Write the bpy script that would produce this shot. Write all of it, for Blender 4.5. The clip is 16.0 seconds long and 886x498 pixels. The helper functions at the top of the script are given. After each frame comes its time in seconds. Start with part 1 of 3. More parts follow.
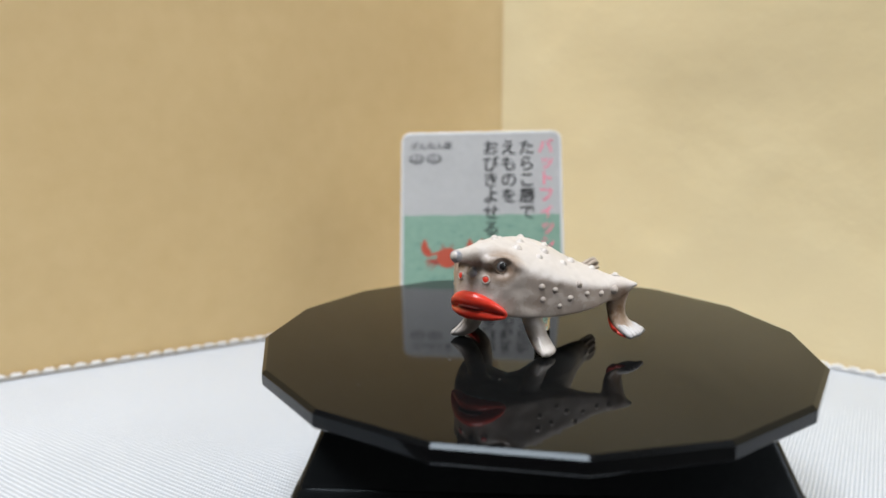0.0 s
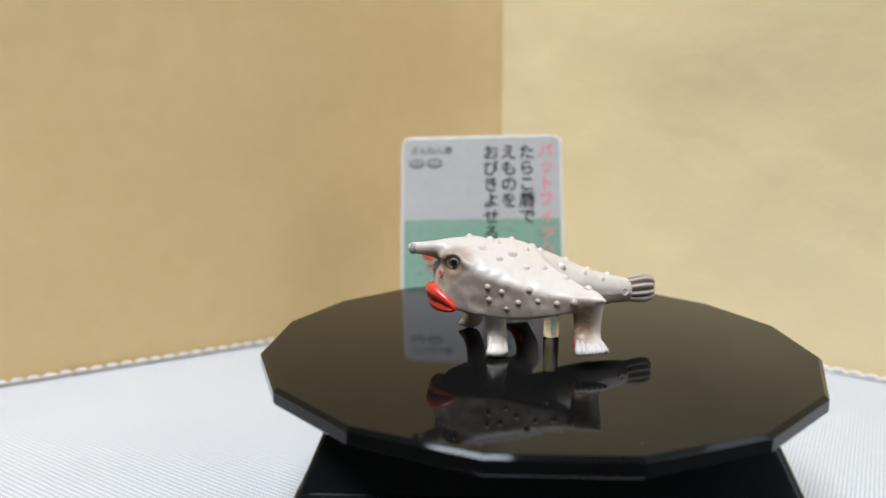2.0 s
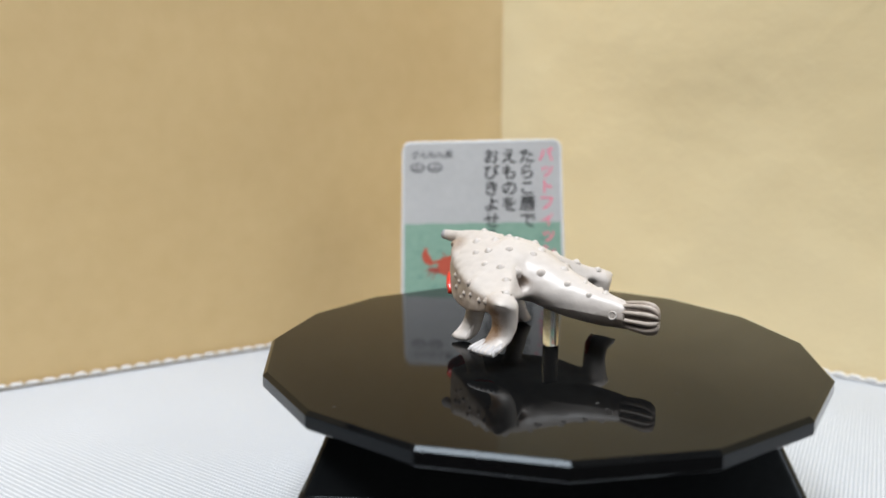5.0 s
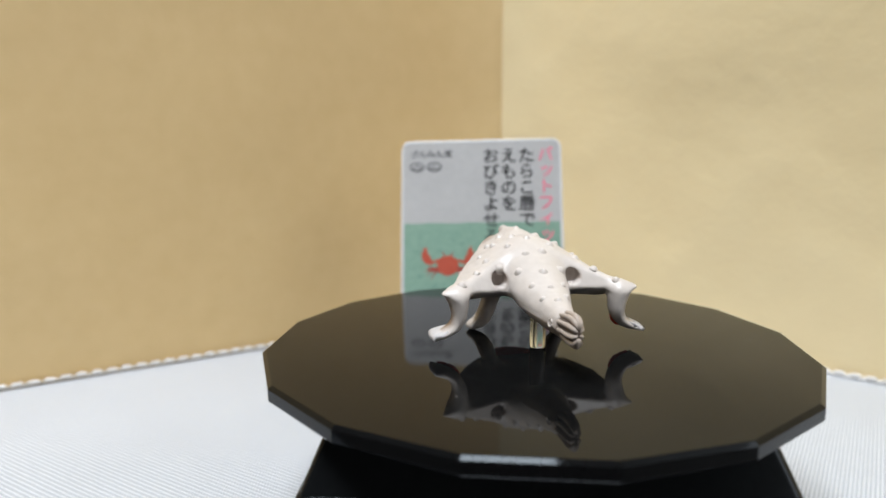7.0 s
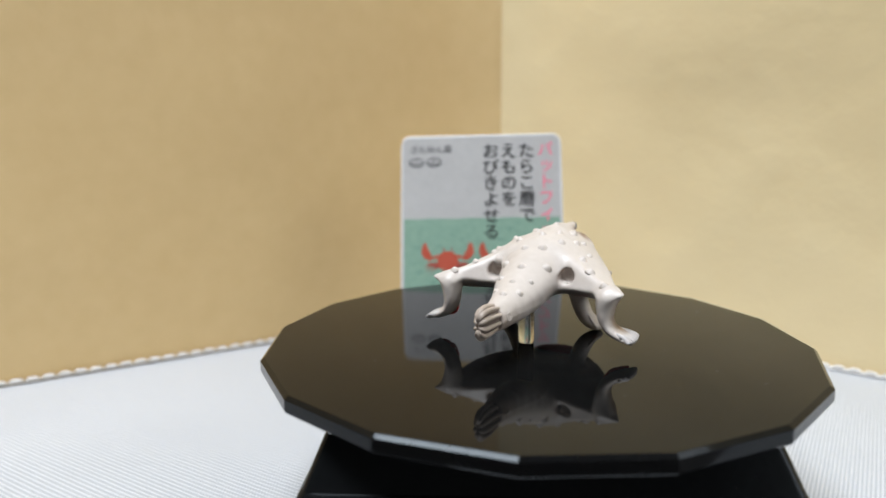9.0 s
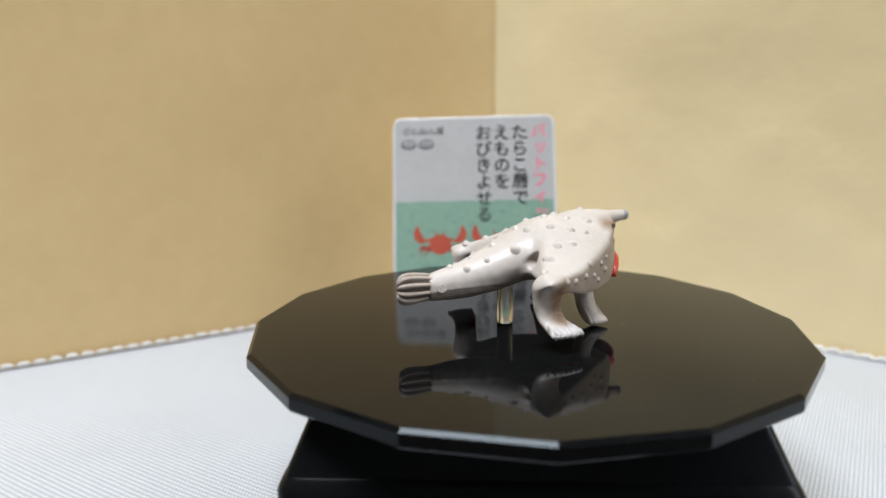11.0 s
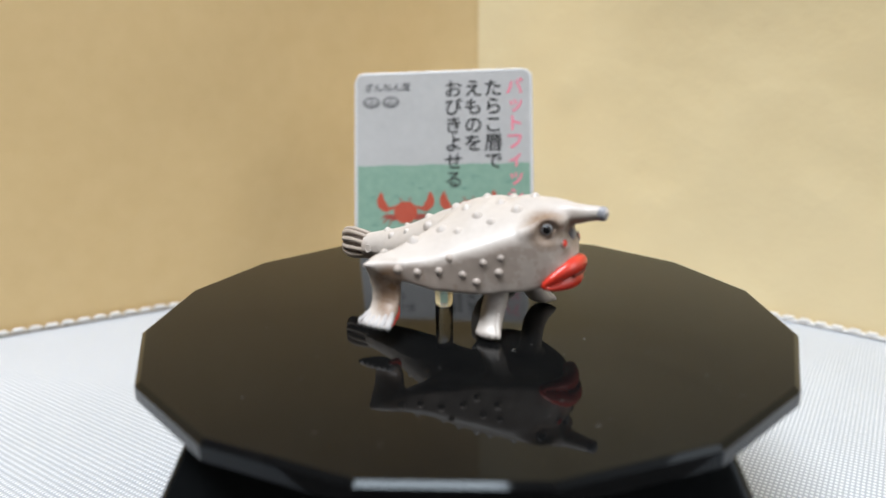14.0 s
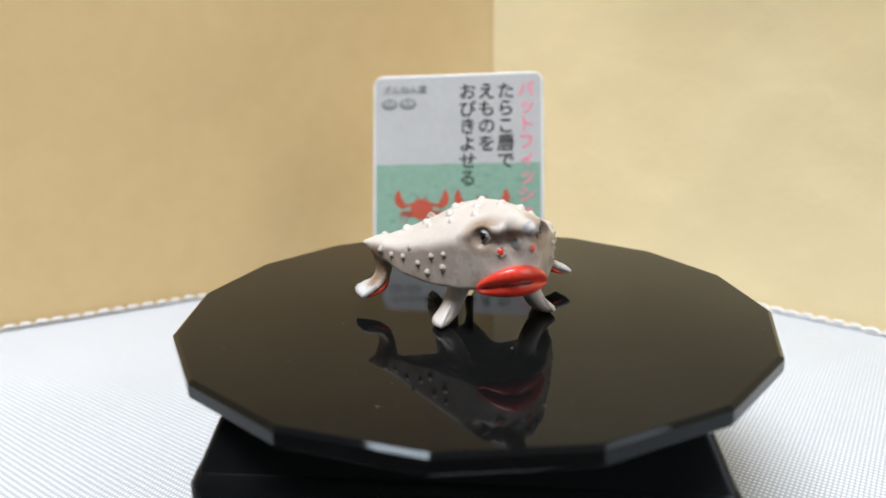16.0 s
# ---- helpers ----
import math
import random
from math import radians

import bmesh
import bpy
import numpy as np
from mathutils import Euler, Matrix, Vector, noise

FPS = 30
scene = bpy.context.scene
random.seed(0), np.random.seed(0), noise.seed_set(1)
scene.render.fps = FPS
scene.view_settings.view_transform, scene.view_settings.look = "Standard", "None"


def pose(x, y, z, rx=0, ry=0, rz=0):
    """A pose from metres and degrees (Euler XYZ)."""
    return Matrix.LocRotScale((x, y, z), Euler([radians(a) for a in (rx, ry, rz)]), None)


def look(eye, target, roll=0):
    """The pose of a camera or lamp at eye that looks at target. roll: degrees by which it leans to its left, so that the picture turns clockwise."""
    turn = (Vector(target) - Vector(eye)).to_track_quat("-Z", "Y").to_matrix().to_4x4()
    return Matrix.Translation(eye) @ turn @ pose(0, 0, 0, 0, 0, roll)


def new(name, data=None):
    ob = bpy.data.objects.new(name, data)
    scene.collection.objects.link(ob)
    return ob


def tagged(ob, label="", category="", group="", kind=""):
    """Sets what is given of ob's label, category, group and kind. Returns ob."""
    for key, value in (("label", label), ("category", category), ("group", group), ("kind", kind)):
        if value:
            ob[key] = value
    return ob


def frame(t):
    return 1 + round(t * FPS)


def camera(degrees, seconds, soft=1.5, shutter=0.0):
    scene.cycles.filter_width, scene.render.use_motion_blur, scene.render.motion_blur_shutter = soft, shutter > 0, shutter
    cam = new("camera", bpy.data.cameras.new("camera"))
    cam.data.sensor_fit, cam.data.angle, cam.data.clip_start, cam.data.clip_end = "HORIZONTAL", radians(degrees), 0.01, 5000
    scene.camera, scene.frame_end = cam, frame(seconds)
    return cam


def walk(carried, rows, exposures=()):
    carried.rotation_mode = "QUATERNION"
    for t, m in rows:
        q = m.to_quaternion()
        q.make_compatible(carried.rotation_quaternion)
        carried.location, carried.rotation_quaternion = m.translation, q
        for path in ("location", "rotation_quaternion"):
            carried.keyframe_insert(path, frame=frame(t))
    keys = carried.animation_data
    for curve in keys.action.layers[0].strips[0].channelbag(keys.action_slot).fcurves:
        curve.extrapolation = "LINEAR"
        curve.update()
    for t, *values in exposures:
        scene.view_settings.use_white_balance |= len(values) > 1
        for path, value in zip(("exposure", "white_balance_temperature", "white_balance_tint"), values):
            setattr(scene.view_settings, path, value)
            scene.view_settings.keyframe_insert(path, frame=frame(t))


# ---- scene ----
TOP = 0.044          # height of the turntable's top over the cloth
SPIN = -18.656       # degrees a second, clockwise from above

# camera: seconds, place, yaw, pitch, lean
PATH = [
    (0.0, -0.0201, -0.1541, 0.0911, 0.00, -10.12, -0.07),
    (0.5, -0.0205, -0.1542, 0.0908, -0.03, -9.71, -0.22),
    (1.0, -0.0205, -0.1546, 0.0911, -0.04, -9.74, -0.17),
    (1.5, -0.0203, -0.1546, 0.0912, -0.01, -9.64, -0.21),
    (2.0, -0.0202, -0.1544, 0.0912, 0.01, -9.77, -0.19),
    (2.5, -0.0202, -0.1546, 0.0913, -0.01, -9.66, -0.06),
    (3.0, -0.0205, -0.1543, 0.0907, -0.05, -9.47, -0.28),
    (3.5, -0.0209, -0.1543, 0.0907, -0.13, -9.51, -0.20),
    (4.0, -0.0213, -0.1546, 0.0910, -0.26, -9.48, -0.02),
    (6.5, -0.0202, -0.1544, 0.0902, 0.06, -9.20, -0.44),
    (7.0, -0.0200, -0.1545, 0.0912, 0.06, -9.49, -0.31),
    (7.5, -0.0204, -0.1541, 0.0900, -0.00, -9.18, -0.38),
    (8.0, -0.0207, -0.1543, 0.0900, -0.09, -9.02, -0.39),
    (8.5, -0.0206, -0.1540, 0.0903, -0.06, -9.37, -0.33),
    (9.0, -0.0209, -0.1540, 0.0912, -0.15, -9.87, -0.35),
    (11.5, -0.0155, -0.1499, 0.0900, -0.13, -11.64, -0.58),
    (12.0, -0.0047, -0.1441, 0.0919, -0.31, -12.75, -0.46),
    (12.5, -0.0033, -0.1348, 0.0917, -0.18, -14.95, -0.62),
    (13.0, -0.0008, -0.1276, 0.0930, 1.12, -15.91, -0.73),
    (13.5, -0.0002, -0.1279, 0.0922, 1.66, -15.51, -1.02),
    (14.0, -0.0007, -0.1302, 0.0910, 1.42, -14.93, -0.89),
    (14.5, 0.0001, -0.1325, 0.0913, 1.53, -14.97, -0.72),
    (15.0, -0.0005, -0.1336, 0.0916, 1.59, -14.91, -0.57),
    (15.5, -0.0008, -0.1361, 0.0912, 2.18, -14.51, -0.76),
    (16.0, 0.0014, -0.1412, 0.0943, 3.06, -15.37, -1.03),
]


def eye_pose(x, y, z, yaw, pitch, lean):
    a, b = radians(yaw), radians(pitch)
    ahead = Vector((-math.sin(a) * math.cos(b), math.cos(a) * math.cos(b), math.sin(b)))
    return look((x, y, z), Vector((x, y, z)) + ahead, lean)


cam = camera(64.56, 16.0, soft=1.6)
cam.data.dof.use_dof = True
cam.data.dof.focus_distance = 0.150
cam.data.dof.aperture_fstop = 12.5
walk(cam, [(t, eye_pose(*r)) for t, *r in PATH], exposures=[(0.0, 0.0), (9.2, -0.03), (12.0, -0.04), (12.8, 0.0), (14.5, 0.08), (16.0, 0.18)])

# ---- light ----
world = bpy.data.worlds.new("world")
scene.world = world
world.use_nodes = True
wn = world.node_tree
sky = wn.nodes.new("ShaderNodeTexSky")
sky.sky_type, sky.sun_disc = "NISHITA", False
sky.sun_elevation, sky.sun_rotation = radians(40), radians(120)
wn.links.new(sky.outputs["Color"], wn.nodes["Background"].inputs["Color"])
wn.nodes["Background"].inputs["Strength"].default_value = 0.12


def area_lamp(name, m, sx, sy, power, colour, shape="RECTANGLE"):
    d = bpy.data.lights.new(name, "AREA")
    d.shape, d.size, d.size_y, d.energy, d.color = shape, sx, sy, power, colour
    ob = new(name, d)
    ob.matrix_world = m
    return ob


# ceiling lamp, and the daylight in the window's opening
LAMP_AT = Vector((-0.46, -0.50, 1.86))
area_lamp("ceiling_lamp_light", Matrix.Translation(LAMP_AT), 1.04, 0.72, 62.0, (0.90, 0.95, 1.0), "RECTANGLE")
area_lamp("window_light", look((0.97, -0.30, 0.62), (0.0, -0.1, 0.1)), 0.9, 0.8, 6.0, (0.93, 0.97, 1.0))

# ---- materials ----


def material(name):
    m = bpy.data.materials.new(name)
    m.use_nodes = True
    return m, m.node_tree, m.node_tree.nodes["Principled BSDF"]


def node(nt, kind, **kw):
    n = nt.nodes.new(kind)
    for k, v in kw.items():
        n.inputs[k.replace("_", " ")].default_value = v
    return n


def noisy(name, low, high, scale, rough=0.6, bump=0.0, metal=0.0, coat=0.0, fine=6.0, rough_span=0.08, distance=0.001):
    """A surface with colour drift at two scales, uneven gloss and fine relief."""
    m, nt, b = material(name)
    co = nt.nodes.new("ShaderNodeTexCoord")
    n1 = node(nt, "ShaderNodeTexNoise", Scale=scale, Detail=4.0)
    n2 = node(nt, "ShaderNodeTexNoise", Scale=scale * fine, Detail=6.0)
    mix = nt.nodes.new("ShaderNodeMath")
    mix.operation = "MULTIPLY_ADD"
    mix.inputs[1].default_value = 0.45
    half = nt.nodes.new("ShaderNodeMath")
    half.operation = "MULTIPLY"
    half.inputs[1].default_value = 0.55
    ramp = nt.nodes.new("ShaderNodeValToRGB")
    ramp.color_ramp.elements[0].position, ramp.color_ramp.elements[1].position = 0.3, 0.7
    ramp.color_ramp.elements[0].color, ramp.color_ramp.elements[1].color = (*low, 1), (*high, 1)
    for n in (n1, n2):
        nt.links.new(co.outputs["Object"], n.inputs["Vector"])
    nt.links.new(n1.outputs["Fac"], half.inputs[0])
    nt.links.new(n2.outputs["Fac"], mix.inputs[0])
    nt.links.new(half.outputs[0], mix.inputs[2])
    nt.links.new(mix.outputs[0], ramp.inputs["Fac"])
    nt.links.new(ramp.outputs["Color"], b.inputs["Base Color"])
    rr = node(nt, "ShaderNodeMapRange", To_Min=max(rough - rough_span, 0.01), To_Max=rough + rough_span)
    nt.links.new(n1.outputs["Fac"], rr.inputs["Value"])
    nt.links.new(rr.outputs[0], b.inputs["Roughness"])
    b.inputs["Metallic"].default_value = metal
    b.inputs["Coat Weight"].default_value = coat
    b.inputs["Coat Roughness"].default_value = 0.15
    if bump:
        bp = node(nt, "ShaderNodeBump", Strength=bump, Distance=distance)
        nt.links.new(n2.outputs["Fac"], bp.inputs["Height"])
        nt.links.new(bp.outputs["Normal"], b.inputs["Normal"])
    return m


# one paper in two tones: left panel's shade, right panel's light put into colour
KRAFT_SHADED = noisy("kraft_paper_shaded", (0.635, 0.452, 0.215), (0.695, 0.506, 0.255), 9.0, 0.62, 0.25, fine=14.0, distance=0.0008)
KRAFT_LIT = noisy("kraft_paper_lit", (0.76, 0.61, 0.35), (0.82, 0.675, 0.41), 7.0, 0.5, 0.5, fine=5.0, distance=0.003)
BLACK = noisy("black_gloss_plastic", (0.003, 0.0032, 0.0035), (0.0055, 0.0055, 0.0055), 30.0, 0.045, 0.0, coat=0.0, rough_span=0.015)
BLACK_DULL = noisy("black_base_plastic", (0.003, 0.0035, 0.004), (0.006, 0.0065, 0.007), 40.0, 0.22, 0.05, fine=20.0)
FISH = noisy("beige_grey_toy_paint", (0.53, 0.475, 0.435), (0.61, 0.555, 0.515), 70.0, 0.41, 0.3, coat=0.07, fine=9.0, distance=0.0002)
FISH_TIP = noisy("silver_grey_tip_paint", (0.16, 0.165, 0.20), (0.50, 0.49, 0.50), 700.0, 0.35, 0.2, distance=0.0002)
FIN_RIB = noisy("taupe_rib_paint", (0.33, 0.265, 0.215), (0.50, 0.425, 0.37), 260.0, 0.4)
FIN_DARK = noisy("dark_taupe_groove_paint", (0.10, 0.075, 0.06), (0.16, 0.12, 0.10), 200.0, 0.5)
SOCKET = noisy("brown_socket_paint", (0.22, 0.155, 0.11), (0.34, 0.25, 0.19), 160.0, 0.45)
TOES = noisy("pale_bluish_toe_paint", (0.43, 0.405, 0.40), (0.55, 0.525, 0.52), 200.0, 0.4, 0.2, distance=0.0002)
RED = noisy("red_lip_paint", (0.60, 0.025, 0.012), (0.72, 0.05, 0.025), 150.0, 0.33, 0.3, coat=0.3, distance=0.0003)
RED_DEEP = noisy("deep_red_paint", (0.10, 0.006, 0.005), (0.18, 0.012, 0.010), 150.0, 0.5)
EYE_SILVER = noisy("silver_eye_paint", (0.32, 0.32, 0.34), (0.60, 0.60, 0.62), 900.0, 0.22)
EYE_BLACK = noisy("black_pupil_paint", (0.004, 0.004, 0.005), (0.008, 0.008, 0.008), 300.0, 0.12, coat=0.5)
CARD_WHITE = noisy("white_coated_card", (0.39, 0.385, 0.385), (0.44, 0.435, 0.435), 60.0, 0.42, 0.05)
CARD_EDGE = noisy("white_card_edge", (0.56, 0.56, 0.57), (0.62, 0.62, 0.63), 60.0, 0.35, 0.05)
CARD_GREEN = noisy("sea_green_print", (0.165, 0.29, 0.225), (0.235, 0.36, 0.285), 420.0, 0.42)
GREEN_DARK = noisy("darker_green_print", (0.10, 0.22, 0.175), (0.13, 0.26, 0.21), 90.0, 0.42)
INK = noisy("black_print", (0.018, 0.018, 0.020), (0.03, 0.03, 0.032), 90.0, 0.42)
INK_GREY = noisy("grey_print", (0.12, 0.12, 0.125), (0.17, 0.17, 0.175), 90.0, 0.42)
INK_PINK = noisy("pink_red_print", (0.74, 0.16, 0.24), (0.80, 0.22, 0.30), 90.0, 0.42)
CRAB = noisy("crab_red_print", (0.37, 0.060, 0.034), (0.45, 0.085, 0.048), 160.0, 0.42)
CRAB_DARK = noisy("crab_dark_print", (0.26, 0.05, 0.04), (0.34, 0.07, 0.05), 160.0, 0.42)
DUST = noisy("grey_dust", (0.07, 0.066, 0.06), (0.16, 0.15, 0.14), 900.0, 0.9)
HEM = noisy("white_hem_cord", (0.66, 0.64, 0.62), (0.78, 0.76, 0.74), 300.0, 0.7, 0.4, distance=0.0005)
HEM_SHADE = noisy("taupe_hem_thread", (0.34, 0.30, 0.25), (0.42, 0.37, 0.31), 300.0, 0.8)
ROOM = noisy("white_wall_paint", (0.72, 0.71, 0.69), (0.77, 0.76, 0.74), 2.0, 0.8, 0.1)
DESK = noisy("dark_desk_wood", (0.018, 0.014, 0.012), (0.032, 0.024, 0.019), 6.0, 0.5, 0.1)
ROOM_DARK = noisy("dark_wall_panelling", (0.05, 0.045, 0.04), (0.075, 0.065, 0.055), 2.0, 0.6, 0.1)
LAMP_SHELL = noisy("lamp_white_plastic", (0.75, 0.75, 0.75), (0.80, 0.80, 0.80), 4.0, 0.5)


def weave():
    """Fine plain-woven silver-white mesh cloth."""
    m, nt, b = material("woven_mesh_cloth")
    co = nt.nodes.new("ShaderNodeTexCoord")
    mp = node(nt, "ShaderNodeMapping", Rotation=(0, 0, radians(32)))
    nt.links.new(co.outputs["Object"], mp.inputs["Vector"])
    waves = []
    for way in ("X", "Y"):
        w = node(nt, "ShaderNodeTexWave", Scale=310.0 if way == "X" else 230.0, Distortion=0.25, Detail=1.0)
        w.bands_direction = way
        nt.links.new(mp.outputs[0], w.inputs["Vector"])
        waves.append(w)
    mx = nt.nodes.new("ShaderNodeMath")
    mx.operation = "MULTIPLY"
    nt.links.new(waves[0].outputs["Fac"], mx.inputs[0])
    nt.links.new(waves[1].outputs["Fac"], mx.inputs[1])
    ramp = nt.nodes.new("ShaderNodeValToRGB")
    e = ramp.color_ramp.elements
    e[0].position, e[1].position = 0.05, 0.45
    e[0].color, e[1].color = (0.45, 0.48, 0.53, 1), (0.78, 0.80, 0.84, 1)
    nt.links.new(mx.outputs[0], ramp.inputs["Fac"])
    big = node(nt, "ShaderNodeTexNoise", Scale=12.0, Detail=3.0)
    nt.links.new(co.outputs["Object"], big.inputs["Vector"])
    tint = nt.nodes.new("ShaderNodeMix")
    tint.data_type, tint.blend_type = "RGBA", "MULTIPLY"
    tint.inputs[0].default_value = 0.2
    nt.links.new(ramp.outputs["Color"], tint.inputs[6])
    nt.links.new(big.outputs["Fac"], tint.inputs[7])
    nt.links.new(tint.outputs[2], b.inputs["Base Color"])
    b.inputs["Roughness"].default_value = 0.38
    bp = node(nt, "ShaderNodeBump", Strength=0.6, Distance=0.0004)
    nt.links.new(mx.outputs[0], bp.inputs["Height"])
    nt.links.new(bp.outputs["Normal"], b.inputs["Normal"])
    return m


CLOTH = weave()


def clear_plastic():
    m, nt, b = material("clear_acrylic")
    b.inputs["Base Color"].default_value = (0.93, 0.93, 0.90, 1)
    b.inputs["Transmission Weight"].default_value = 1.0
    b.inputs["Roughness"].default_value = 0.14
    b.inputs["IOR"].default_value = 1.49
    return m


CLEAR = clear_plastic()

# bluish specular tint stands in for blue daylight reflected in the black plastic
for m_, lev in ((BLACK, 0.165), (BLACK_DULL, 0.16)):
    m_.node_tree.nodes["Principled BSDF"].inputs["Specular Tint"].default_value = (0.84, 0.93, 1.0, 1)
    m_.node_tree.nodes["Principled BSDF"].inputs["Specular IOR Level"].default_value = lev

# ---- mesh helpers ----


def part(name, bm, mat, parent=None, label="", smooth=True, angle=35):
    """Links a bmesh as one mesh object, under a thing or a part."""
    bmesh.ops.recalc_face_normals(bm, faces=bm.faces)
    me = bpy.data.meshes.new(name)
    for f in bm.faces:
        f.smooth = smooth
    if smooth:
        for e in bm.edges:
            e.smooth = len(e.link_faces) != 2 or e.calc_face_angle(0) < radians(angle)
    bm.to_mesh(me)
    bm.free()
    me.materials.append(mat)
    ob = new(name, me)
    if parent:
        ob.parent = parent
    if label:
        ob["label"] = label
    return ob


def prism(pts, z0, z1):
    """An upright prism over a flat outline."""
    bm = bmesh.new()
    lo = [bm.verts.new((x, y, z0)) for x, y in pts]
    hi = [bm.verts.new((x, y, z1)) for x, y in pts]
    bm.faces.new(hi)
    bm.faces.new(lo[::-1])
    for i in range(len(pts)):
        j = (i + 1) % len(pts)
        bm.faces.new((lo[i], lo[j], hi[j], hi[i]))
    return bm


def loft(rings, bm=None, caps=True, closed=True):
    """Joins rings of equally many points into a skin."""
    bm = bm or bmesh.new()
    vs = [[bm.verts.new(p) for p in ring] for ring in rings]
    n = len(vs[0])
    for a, b in zip(vs, vs[1:]):
        for i in range(n if closed else n - 1):
            j = (i + 1) % n
            bm.faces.new((a[i], a[j], b[j], b[i]))
    if caps:
        bm.faces.new(vs[0][::-1])
        bm.faces.new(vs[-1])
    return bm


def tube(points, radii, n=14, flat=(1.0, 1.0), bm=None, twist=0.0):
    """A round or flattened limb along points; radii: one a point."""
    rings = []
    pts = [Vector(p) for p in points]
    for i, p in enumerate(pts):
        d = (pts[min(i + 1, len(pts) - 1)] - pts[max(i - 1, 0)]).normalized()
        side = d.cross(Vector((0, 1, 0) if abs(d.y) < 0.9 else (1, 0, 0))).normalized()
        up = d.cross(side)
        rings.append([p + radii[i] * (flat[0] * math.cos(a) * side + flat[1] * math.sin(a) * up)
                      for a in (2 * math.pi * k / n + twist for k in range(n))])
    return loft(rings, bm)


def ball(centre, size, rings=8, segs=14, bm=None):
    bm = bm or bmesh.new()
    m = Matrix.Translation(centre) @ Matrix.Diagonal((*size, 1))
    bmesh.ops.create_uvsphere(bm, u_segments=segs, v_segments=rings, radius=1.0, matrix=m)
    return bm


def smooth_path(points, n):
    """Catmull-Rom through tuples of any length."""
    out = []
    P = [np.array(p, float) for p in points]
    P = [2 * P[0] - P[1]] + P + [2 * P[-1] - P[-2]]
    for k in range(n):
        u = k / (n - 1) * (len(P) - 3)
        i = min(int(u), len(P) - 4)
        s = u - i
        a, b, c, d = P[i:i + 4]
        v = 0.5 * (2 * b + (c - a) * s + (2 * a - 5 * b + 4 * c - d) * s * s + (3 * b - a - 3 * c + d) * s ** 3)
        out.append(tuple(float(w) for w in v))
    return out


def thing(name, label, category, m=None, group="", kind=""):
    ob = new(name)
    ob.empty_display_size = 0.01
    if m:
        ob.matrix_world = m
    return tagged(ob, label, category, group, kind)


# ---- the corner of paper and the cloth ----
CORNER, LEFT_END, RIGHT_END = Vector((0.009, 0.198)), Vector((-0.403, -0.0443)), Vector((0.370, -0.1045))


def sheet_wall(name, path, height, mat, label, wave=0.0016, seed=0):
    """A stiff paper wall with slight waves along a path of plan points, 1.5 mm thick."""
    bm = bmesh.new()
    nx, nz = len(path) - 1, 36
    rows = []
    for off in (0.0, 0.0015):
        grid = []
        for i, p0 in enumerate(path):
            d = (path[min(i + 1, nx)] - path[max(i - 1, 0)]).normalized()
            out = Vector((-d.y, d.x))
            col = []
            for j in range(nz + 1):
                h = height * j / nz
                w = wave * noise.noise((p0.x * 10 + seed, h * 9, seed)) + 0.4 * wave * noise.noise((p0.x * 30, h * 26, seed + 5))
                p = p0 + out * (w * min(1, h * 20 + 0.1) + off)
                col.append(bm.verts.new((p.x, p.y, h)))
            grid.append(col)
        rows.append(grid)
    for g in rows:
        for i in range(nx):
            for j in range(nz):
                bm.faces.new((g[i][j], g[i + 1][j], g[i + 1][j + 1], g[i][j + 1]))
    f, k = rows
    for i in range(nx):
        for j in (0, nz):
            bm.faces.new((f[i][j], f[i + 1][j], k[i + 1][j], k[i][j]))
    for j in range(nz):
        for i in (0, nx):
            bm.faces.new((f[i][j], f[i][j + 1], k[i][j + 1], k[i][j]))
    return tagged(part(name, bm, mat), label, "backdrop", kind="structure")


BEND = 0.034
to_left, to_right = (LEFT_END - CORNER).normalized(), (RIGHT_END - CORNER).normalized()
a0, b0 = CORNER + to_left * BEND, CORNER + to_right * BEND
bend = [(1 - t) ** 2 * a0 + 2 * t * (1 - t) * CORNER + t * t * b0 for t in (k / 12 for k in range(13))]
# the left panel ends behind the start of the right one
tuck = (bend[6] - bend[5]).normalized()
sheet_wall("backdrop_left", [LEFT_END.lerp(a0, k / 50) for k in range(50)] + bend[:7] + [bend[6] + tuck * 0.003 + Vector((0.0, 0.002)), bend[6] + tuck * 0.006 + Vector((0.0, 0.0035))], 0.32, KRAFT_SHADED, "brown kraft paper backdrop panel, shade in its colour, standing on the cloth", seed=1)
sheet_wall("backdrop_right", bend[6:] + [b0.lerp(RIGHT_END, k / 50) for k in range(1, 51)], 0.32, KRAFT_LIT, "pale yellow wrinkled kraft paper backdrop panel, light in its colour, standing on the cloth", wave=0.0021, seed=7)

cloth = part("table_cloth", prism([(-0.60, -0.085), (0.60, -0.085), (0.60, 0.45), (-0.60, 0.45)], -0.0012, 0.0), CLOTH)
tagged(cloth, "silver white finely woven mesh table cloth", "cloth", kind="structure")


